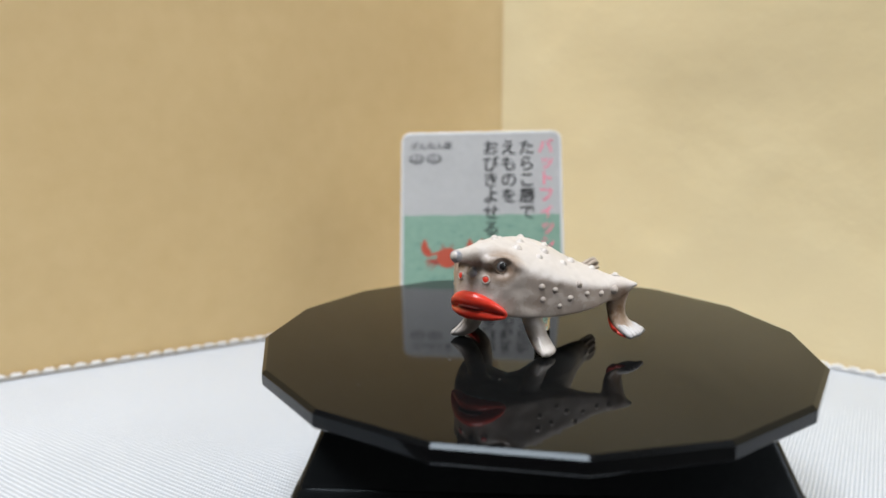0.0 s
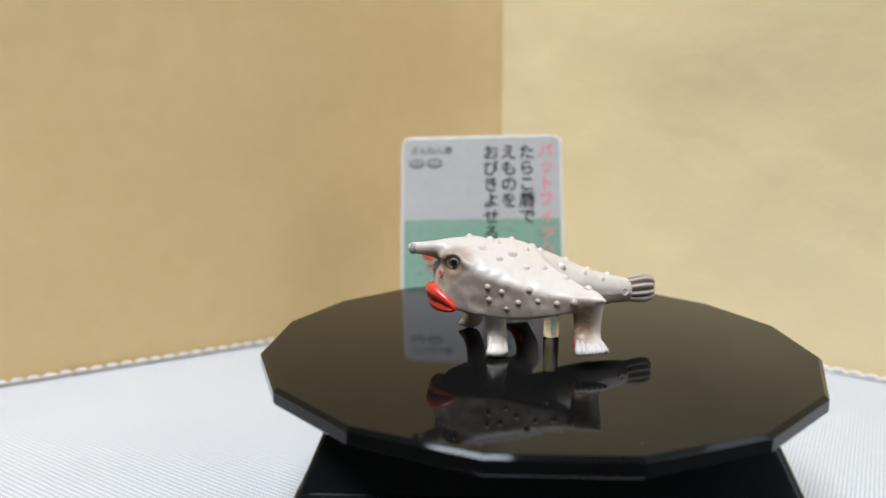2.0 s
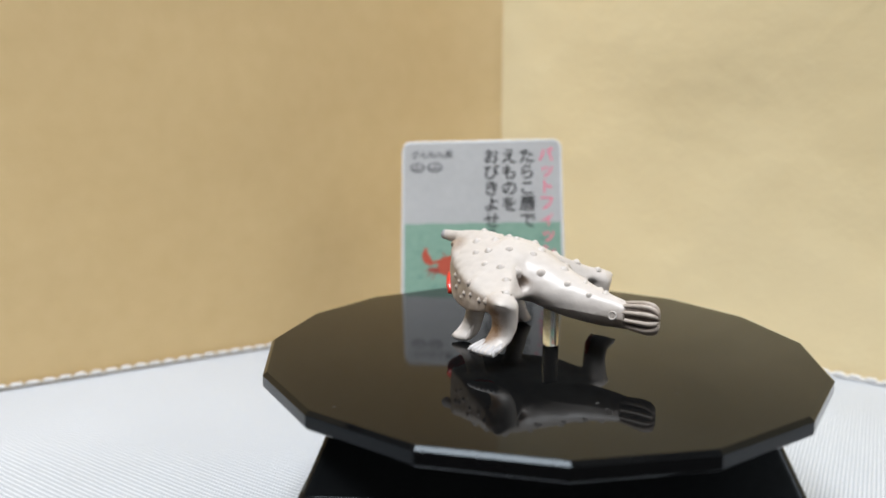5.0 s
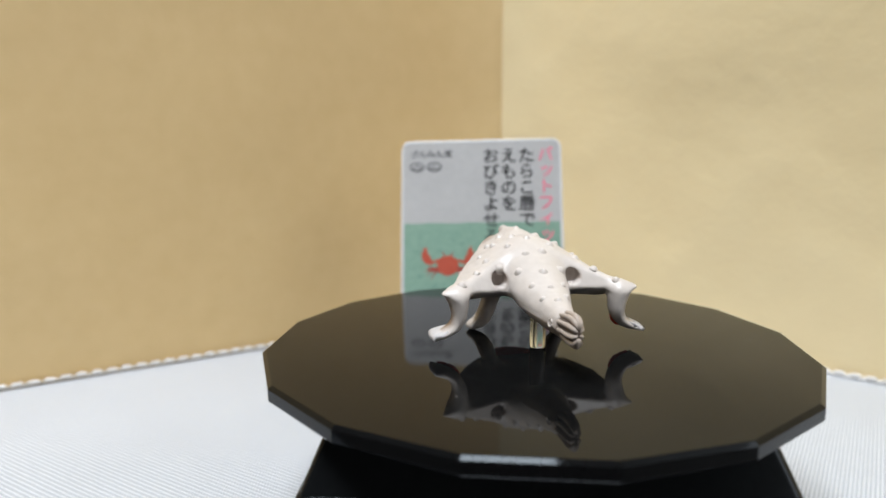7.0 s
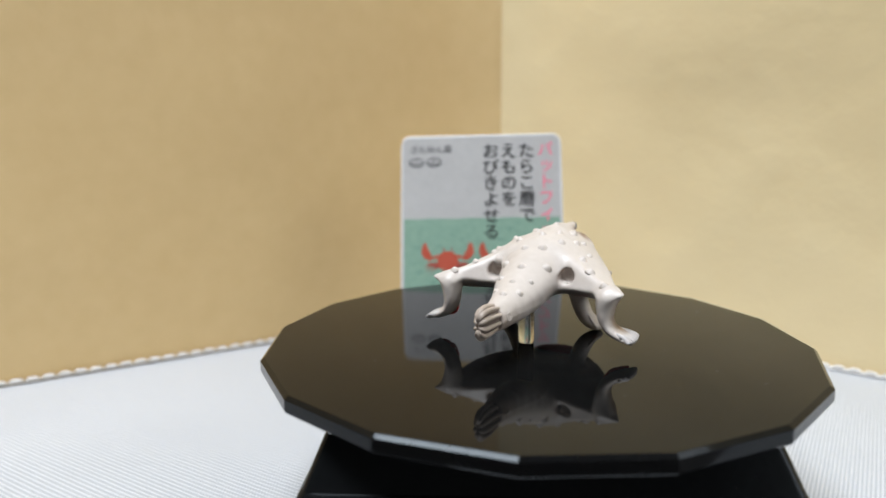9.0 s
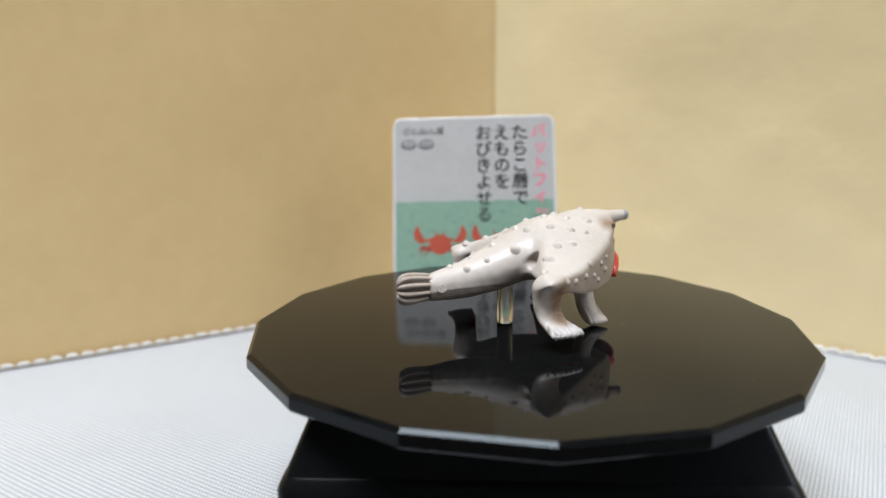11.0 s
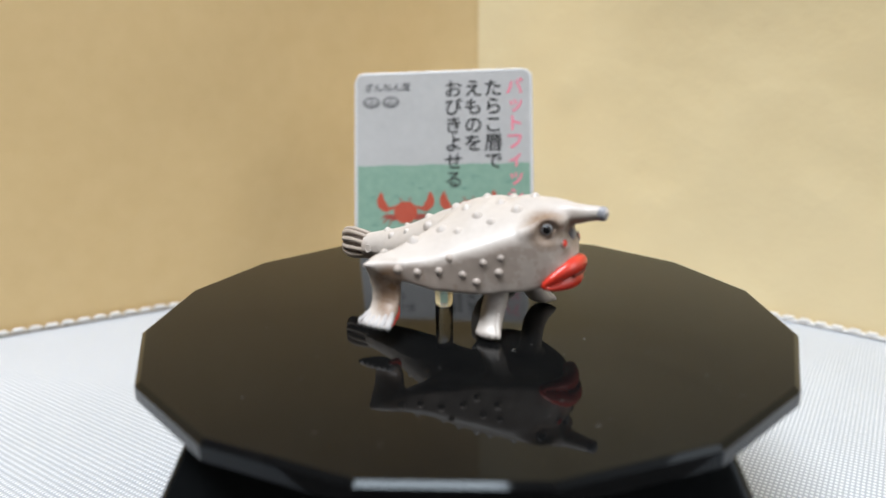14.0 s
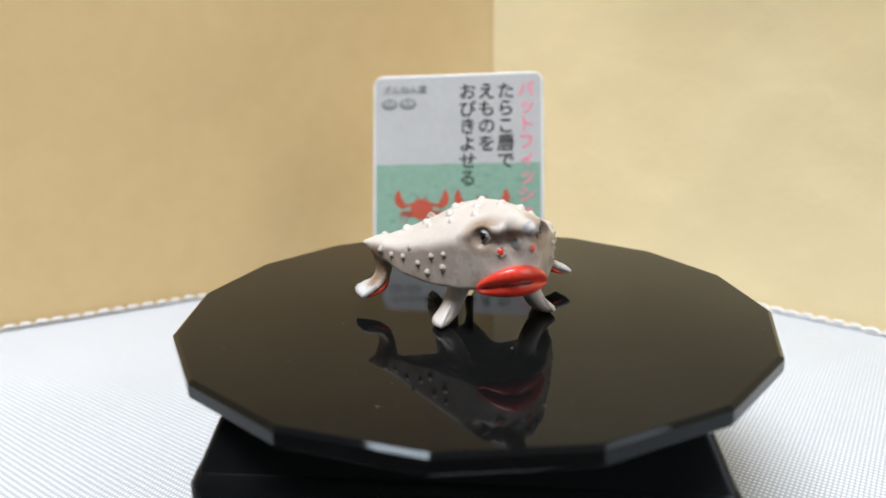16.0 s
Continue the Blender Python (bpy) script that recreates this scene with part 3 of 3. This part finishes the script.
def build_skin():
    P, Q = surface()
    P[np.abs(P[:, 1]) < 0.00016, 1] = 0.0
    P[:, 1] = np.maximum(P[:, 1], 0.0)
    _, kind = whole(P[:, 0], P[:, 1], P[:, 2])
    face_kind = np.sort(kind[Q], 1)[:, 2]
    made = {}
    for k, name in ((0, "body"), (1, "front_leg"), (2, "hind_leg")):
        q = Q[face_kind == k]
        used, inv = np.unique(q, return_inverse=True)
        v, q = P[used], inv.reshape(-1, 4)
        for s in ((1,) if k == 0 else (1, -1)):
            pts, faces = v * np.array([1, s, 1]), q if s > 0 else q[:, ::-1]
            if k == 0:
                pts = np.concatenate([v, v * np.array([1, -1, 1])])
                faces = np.concatenate([q, q[:, ::-1] + len(v)])
            pts = [tuple(Vector(p) + Vector((1, 1, 1)) * (0.00010 * noise.noise(Vector(p) * 500) + 0.00012 * noise.noise(Vector(p) * 200))) for p in pts.tolist()]
            bm = bmesh.new()
            vs = [bm.verts.new(p) for p in pts]
            for f in faces.tolist():
                if len(set(f)) == 4:
                    bm.faces.new([vs[i] for i in f])
            bmesh.ops.remove_doubles(bm, verts=bm.verts, dist=0.00006)
            for _ in range(2):
                bmesh.ops.smooth_vert(bm, verts=[w for w in bm.verts if not w.is_boundary], factor=0.5, use_axis_x=True, use_axis_y=True, use_axis_z=True)
            made[name, s] = part(name, bm, FISH, fish, angle=180)
            airbrush_and_shade(made[name, s].data)
    return made


# place on the left side, reach, strength; brown airbrushed paint, then taupe paint with shade of flanks, pits and
# undersides put into it
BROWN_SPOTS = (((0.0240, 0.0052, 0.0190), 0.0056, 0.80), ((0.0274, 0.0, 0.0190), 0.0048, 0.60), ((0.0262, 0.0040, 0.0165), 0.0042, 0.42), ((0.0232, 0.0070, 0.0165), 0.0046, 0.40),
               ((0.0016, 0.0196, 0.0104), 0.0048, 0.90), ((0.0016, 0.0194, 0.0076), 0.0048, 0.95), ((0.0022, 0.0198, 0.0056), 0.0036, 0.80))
TAUPE_SHADE_SPOTS = (((0.0220, 0.0080, 0.0130), 0.0074, 0.55), ((0.0190, 0.0106, 0.0140), 0.0074, 0.60), ((0.0130, 0.0142, 0.0120), 0.0074, 0.62), ((0.0070, 0.0172, 0.0115), 0.0072, 0.62), ((0.0025, 0.0195, 0.0110), 0.0050, 0.40), ((0.0022, 0.0082, 0.0150), 0.0030, 0.8),
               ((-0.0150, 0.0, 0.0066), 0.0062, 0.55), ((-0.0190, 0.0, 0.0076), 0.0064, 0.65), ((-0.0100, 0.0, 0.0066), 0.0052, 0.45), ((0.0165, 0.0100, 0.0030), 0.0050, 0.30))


def airbrush_and_shade(me):
    """Lays the brown paint and the taupe paint with painted-in shade on the faces, thin and grainy at the edges."""
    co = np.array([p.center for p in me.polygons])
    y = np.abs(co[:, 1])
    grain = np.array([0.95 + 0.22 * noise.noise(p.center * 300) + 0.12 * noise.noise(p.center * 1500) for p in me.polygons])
    side = np.clip(1 - np.array([p.normal.z for p in me.polygons]) / 0.55, 0, 1)  # painted shade: full on steep and downward faces, none on upward ones
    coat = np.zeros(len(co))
    for spots, full in ((BROWN_SPOTS, 1.0), (TAUPE_SHADE_SPOTS, 0.85)):
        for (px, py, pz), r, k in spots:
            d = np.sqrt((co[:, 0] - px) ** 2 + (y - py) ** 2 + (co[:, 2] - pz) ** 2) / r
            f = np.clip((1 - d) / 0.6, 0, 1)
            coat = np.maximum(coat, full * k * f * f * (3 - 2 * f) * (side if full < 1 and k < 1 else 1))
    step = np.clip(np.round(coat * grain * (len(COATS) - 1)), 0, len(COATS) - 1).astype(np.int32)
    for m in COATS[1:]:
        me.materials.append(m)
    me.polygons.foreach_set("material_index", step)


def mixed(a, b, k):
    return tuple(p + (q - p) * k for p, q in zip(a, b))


# the beige paint and eight coats towards full brown, for airbrushed paint and painted-in shade
COATS = [FISH] + [noisy("brown_paint_and_shade_coat", mixed((0.53, 0.475, 0.435), (0.150, 0.080, 0.036), k / 8), mixed((0.61, 0.555, 0.515), (0.22, 0.125, 0.066), k / 8), 90.0, 0.43, 0.3, coat=0.05, fine=9.0, distance=0.0002) for k in range(1, 9)]

SKIN = build_skin()


def on_skin(start, way, reach=0.02):
    """The first place of the skin on a ray, and its normal."""
    t = np.linspace(0, reach, 500)
    pts = np.array(start)[None] + t[:, None] * np.array(way)[None]
    f, _ = whole(pts[:, 0], np.abs(pts[:, 1]), pts[:, 2])
    if not (f < 0).any():
        return None
    i = int(np.argmax(f < 0))
    p = pts[i]
    e = 0.0003
    g = []
    for d in range(3):
        a, b = p.copy(), p.copy()
        a[d] += e
        b[d] -= e
        g.append(float(whole(a[0:1], np.abs(a[1:2]), a[2:3])[0][0] - whole(b[0:1], np.abs(b[1:2]), b[2:3])[0][0]))
    return Vector(p.tolist()), Vector(g).normalized()


def warts():
    """Small blunt cones over the back, the flanks and the tail."""
    rnd = random.Random(11)
    spots = []
    for x, y in ((0.0195, 0.0), (0.0178, 0.0046), (0.0140, 0.0026), (0.0120, 0.0075), (0.0098, 0.0), (0.0080, 0.0050), (0.0065, 0.0105), (0.0040, 0.0020), (0.0030, 0.0080),
                 (0.0020, 0.0135), (-0.0005, 0.0048), (-0.0012, 0.0105), (-0.0010, 0.0172), (-0.0030, 0.0), (-0.0060, 0.0034), (-0.0085, 0.0), (-0.0110, 0.0026), (-0.0135, 0.0), (0.0150, 0.0082),
                 (0.0100, 0.0110)):
        for s in ((1, -1) if y else (1,)):
            hit = on_skin((x + rnd.uniform(-0.0004, 0.0004), s * y, 0.026), (0, 0, -1))
            if hit and hit[0].z > 0.0115:
                spots.append((*hit, 0.00080 if x > -0.005 else 0.00062))
    for x, z in ((0.0185, 0.0150), (0.0130, 0.0122), (0.0150, 0.0108), (0.0095, 0.0128), (0.0060, 0.0124), (0.0110, 0.0150), (0.0030, 0.0128), (0.0182, 0.0124), (0.0160, 0.0142)):
        for s in (1, -1):
            spots.append((*on_skin((x, s * 0.025, z), (0, -s, 0)), 0.00060))
    spots = [q for k, q in enumerate(spots) if all((q[0] - o[0]).length > 0.0022 for o in spots[:k])]
    for p, n, r in spots:
        r *= rnd.uniform(0.85, 1.2)
        q = n.to_track_quat("Z", "Y")
        prof = ((1.5, -0.35), (1.15, 0.06), (0.80, 0.40), (0.48, 0.68), (0.15, 0.80))
        bm = loft([[p + q @ Vector((r * a * math.cos(t), r * a * math.sin(t), r * h)) for t in (2 * math.pi * k / 10 for k in range(10))] for a, h in prof])
        # warts on steep faces take the flank's darker paint-and-shade coat
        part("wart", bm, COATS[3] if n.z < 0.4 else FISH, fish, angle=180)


warts()


def dome(c, nrm, r0, r1, h, n=18):
    """A low button standing on a place."""
    q = nrm.to_track_quat("Z", "Y")
    prof = [(r0, -h), (r0, 0.0), (r1, h * 0.7), (r1 * 0.5, h), (r1 * 0.05, h * 1.05)]
    return loft([[c + q @ Vector((a * math.cos(t), a * math.sin(t), b)) for t in (2 * math.pi * k / n for k in range(n))] for a, b in prof])


part("snout_tip", tube([(0.0312, 0, 0.0219), (0.0318, 0, 0.0219), (0.0325, 0, 0.0219), (0.0328, 0, 0.0219)], [0.00116, 0.00128, 0.00112, 0.0006], 16), FISH_TIP, fish, "silver-grey worn snout tip", angle=180)
for s in (1, -1):
    c, nrm = Vector((0.0241, s * 0.0053, 0.0194)), Vector((0.55, s * 0.83, 0.05)).normalized()
    eye = part("eye", ball(c + nrm * -0.0005, (0.00110, 0.00110, 0.00110)), EYE_SILVER, fish, "silver painted eye", angle=180)
    part("pupil", dome(c + nrm * 0.00050, nrm, 0.00074, 0.00060, 0.00020), EYE_BLACK, eye, "black pupil", angle=180)
    q = nrm.to_track_quat("Z", "Y")
    rim = [c + nrm * 0.0000 + q @ Vector((0.00145 * math.cos(t), 0.00145 * math.sin(t), 0)) for t in (2 * math.pi * k / 20 for k in range(21))]
    part("eye_rim", tube(rim, [0.00018] * 21, 8), SOCKET, eye, "brown eye socket rim", angle=180)
    p, nrm = on_skin((0.034, s * 0.0031, 0.0168), (-1, 0, 0))
    ring = [p + nrm * 0.0001 + nrm.to_track_quat("Z", "Y") @ Vector((0.00076 * math.cos(t), 0.00076 * math.sin(t), 0)) for t in (2 * math.pi * k / 16 for k in range(17))]
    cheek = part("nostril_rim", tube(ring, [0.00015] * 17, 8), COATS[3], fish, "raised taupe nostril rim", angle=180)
    part("spot", dome(p + nrm * 0.0001, nrm, 0.00068, 0.0005, 0.00018), RED, cheek, "red painted nostril", angle=180)
p, nrm = on_skin((0.034, 0.0, 0.0178), (-1, 0, 0))
part("nose", ball(p, (0.0007, 0.0010, 0.0012)), FISH_TIP, fish, "small silver-grey nose", angle=180)


def lips():
    """A ring of thick lip round a short dark slit, wrapped about the muzzle."""
    rings = []
    for k in range(48):
        t = 2 * math.pi * k / 48
        y = 0.0056 * math.cos(t)
        up = math.sin(t)
        c2 = math.cos(t) ** 2
        pout = (1 - c2) ** 2
        z = 0.0112 + 0.0011 * up * (1 - 0.30 * c2) - 0.0014 * c2 + (0.0003 * pout if up > 0 else 0)
        x = 0.0270 - 0.0028 * c2 + 0.0004 * up + 0.0003 * pout
        r = 0.00122 + 0.00048 * abs(up) ** 0.8 + (0.00012 * pout if up < 0 else 0) - (0.00010 * math.exp(-(y / 0.0007) ** 2) if up > 0 else 0)
        out = Vector((0.0, math.cos(t) * 0.8, up)).normalized()
        fwd = Vector((1, 0.75 * math.cos(t), 0.1 * up)).normalized()
        rings.append([Vector((x, y, z)) + r * (math.cos(a) * out + 0.9 * math.sin(a) * fwd) for a in (2 * math.pi * j / 14 for j in range(14))])
    bm = loft(rings + [rings[0]], caps=False)
    bmesh.ops.remove_doubles(bm, verts=bm.verts, dist=1e-7)
    lip = part("lips", bm, RED, fish, "thick red painted lips", angle=180)
    pts = [(0.0281 - 0.0030 * (y / 0.0056) ** 2, y, 0.01125 - 0.0014 * (y / 0.0056) ** 2) for y in np.linspace(-0.0034, 0.0034, 13).tolist()]
    part("mouth_slit", tube(pts, [0.0002, 0.0004, 0.0006] + [0.0007] * 7 + [0.0006, 0.0004, 0.0002], 10, flat=(0.75, 1.2)), RED_DEEP, lip, "dark red mouth slit", angle=180)


lips()

# tail fin with ribs
fin_prof = [(-0.0176, 0.0020, 0.0022), (-0.0192, 0.0017, 0.0026), (-0.0215, 0.0013, 0.0029), (-0.0236, 0.0010, 0.0029), (-0.0248, 0.0007, 0.0023), (-0.0254, 0.0002, 0.0010)]
fin = part("tail_fin", loft([[(x, a * math.cos(t), 0.0102 + h * math.sin(t)) for t in (2 * math.pi * k / 40 for k in range(40))] for x, a, h in smooth_path(fin_prof, 14)]), FIN_DARK, fish, "dark taupe tail fin with pale raised ribs", angle=180)
for k in range(10):
    t = 2 * math.pi * (k + 0.5) / 10
    rib = [(x, a * math.cos(t), 0.0102 + h * math.sin(t)) for x, a, h in smooth_path(fin_prof, 10)]
    part("rib", tube(rib, [0.00030] + [0.00046] * 3 + [0.00054] * 4 + [0.0004, 0.00015], 8), FIN_RIB, fin, angle=180)
for s in (1, -1):
    p, nrm = on_skin((-0.0166, s * 0.02, 0.0102), (0, -s, 0))
    q = nrm.to_track_quat("Z", "Y")
    part("tail_ring", tube([p + q @ Vector((0.0008 * math.cos(a), 0.0008 * math.sin(a), 0)) for a in (2 * math.pi * k / 14 for k in range(15))], [0.00020] * 15, 6), FISH, fish, angle=180)

for s in (1, -1):
    for k in range(6):
        u = k - 2.5
        a, b = Vector((0.0001 + 0.00090 * u, s * 0.0203, 0.0052)), Vector((0.0006 + 0.00122 * u, s * (0.0242 - 0.00018 * abs(u)), 0.0035))
        part("toe", tube([a, a.lerp(b, 0.35) - Vector((0, 0, 0.0001)), a.lerp(b, 0.8), b], [0.0003, 0.0006, 0.00066, 0.0004], 9), TOES, SKIN["hind_leg", s], "pale bluish toe", angle=180)
    for k in range(5):
        u = k - 2
        a, m, b = Vector((0.0157 + 0.00075 * u, s * 0.0094, 0.0045)), Vector((0.0161 + 0.00085 * u, s * 0.0109, 0.0022)), Vector((0.0166 + 0.00100 * u, s * (0.0126 - 0.00014 * u * u), 0.0008))
        part("toe", tube([a, m, m.lerp(b, 0.6), b], [0.0002, 0.00048, 0.00058, 0.0004], 8), FISH, SKIN["front_leg", s], angle=180)
    rp = smooth_path([(0.0012, s * 0.0175, 0.0070, 0.0003), (0.0014, s * 0.0178, 0.0058, 0.0006), (0.0020, s * 0.0190, 0.0044, 0.0007), (0.0026, s * 0.0208, 0.0036, 0.0005), (0.0029, s * 0.0222, 0.0032, 0.0003)], 11)
    part("red_edge", tube([p[:3] for p in rp], [p[3] for p in rp], 8), RED, SKIN["hind_leg", s], "red painted front edge", angle=180)

bm = tube([(0, 0, 0.0001), (0, 0, 0.0004), (0, 0, 0.0100), (0, 0, 0.0104)], [0.0016, 0.0018, 0.0017, 0.0015], 20)
part("support_peg", bm, CLEAR, fish, "clear acrylic support peg under the belly")

# ---- the room round it ----
X0, X1, Y0, Y1, Z0, Z1 = -1.7, 1.05, -2.0, 1.5, -0.72, 1.95


def slab(name, x0, x1, y0, y1, z0, z1, mat, label, category):
    return tagged(part(name, prism([(x0, y0), (x1, y0), (x1, y1), (x0, y1)], z0, z1), mat, smooth=False), label, category, kind="structure")


slab("floor", X0, X1, Y0, Y1, Z0 - 0.05, Z0, DESK, "dark wooden room floor", "floor")
slab("ceiling", X0, X1, Y0, Y1, Z1, Z1 + 0.05, ROOM, "white painted room ceiling", "ceiling")
slab("wall_north", X0, X1, Y1, Y1 + 0.08, Z0, Z1, ROOM, "white painted room wall", "wall")
slab("wall_south", X0, X1, Y0 - 0.08, Y0, Z0, Z1, ROOM_DARK, "dark panelled room wall", "wall")
slab("wall_west", X0 - 0.08, X0, Y0, Y1, Z0, Z1, ROOM_DARK, "dark panelled room wall", "wall")
slab("wall_east", X1, X1 + 0.08, Y0, -0.80, Z0, Z1, ROOM, "white painted wall beside the window", "wall")
slab("wall_east", X1, X1 + 0.08, 0.20, Y1, Z0, Z1, ROOM, "white painted wall beside the window", "wall")
slab("wall_east", X1, X1 + 0.08, -0.80, 0.20, Z0, 0.15, ROOM, "white painted wall under the window", "wall")
slab("wall_east", X1, X1 + 0.08, -0.80, 0.20, 1.1, Z1, ROOM, "white painted wall over the window", "wall")
desk = thing("desk", "dark wooden desk under the woven cloth", "desk")
part("desktop", prism([(-0.62, -0.52), (0.62, -0.52), (0.62, 0.47), (-0.62, 0.47)], -0.03, -0.0013), DESK, desk, smooth=False)
for x in (-0.56, 0.56):
    for y in (-0.46, 0.41):
        part("leg", prism([(x - 0.025, y - 0.025), (x + 0.025, y - 0.025), (x + 0.025, y + 0.025), (x - 0.025, y + 0.025)], Z0, -0.0301), DESK, desk, smooth=False)
lamp = thing("ceiling_lamp", "flat white rectangular ceiling lamp", "lamp", Matrix.Translation(LAMP_AT))
part("lamp_body", prism([(-0.55, -0.39), (0.55, -0.39), (0.55, 0.39), (-0.55, 0.39)], 0.01, Z1 - LAMP_AT.z), LAMP_SHELL, lamp, smooth=False)


# ---- what turns ----
def motions():
    times = [0.5 * k for k in range(33)]
    walk(plate, [(t, pose(0, 0, TOP, 0, 0, 135.91 + SPIN * t)) for t in times])
    rows = []
    for t in times:
        a = radians(SPIN * t)
        x, y = 0.0030, 0.0035
        rows.append((t, pose(x * math.cos(a) - y * math.sin(a), x * math.sin(a) + y * math.cos(a), TOP, 0, 0, FISH_HEADING + SPIN * t)))
    walk(fish, rows)


motions()
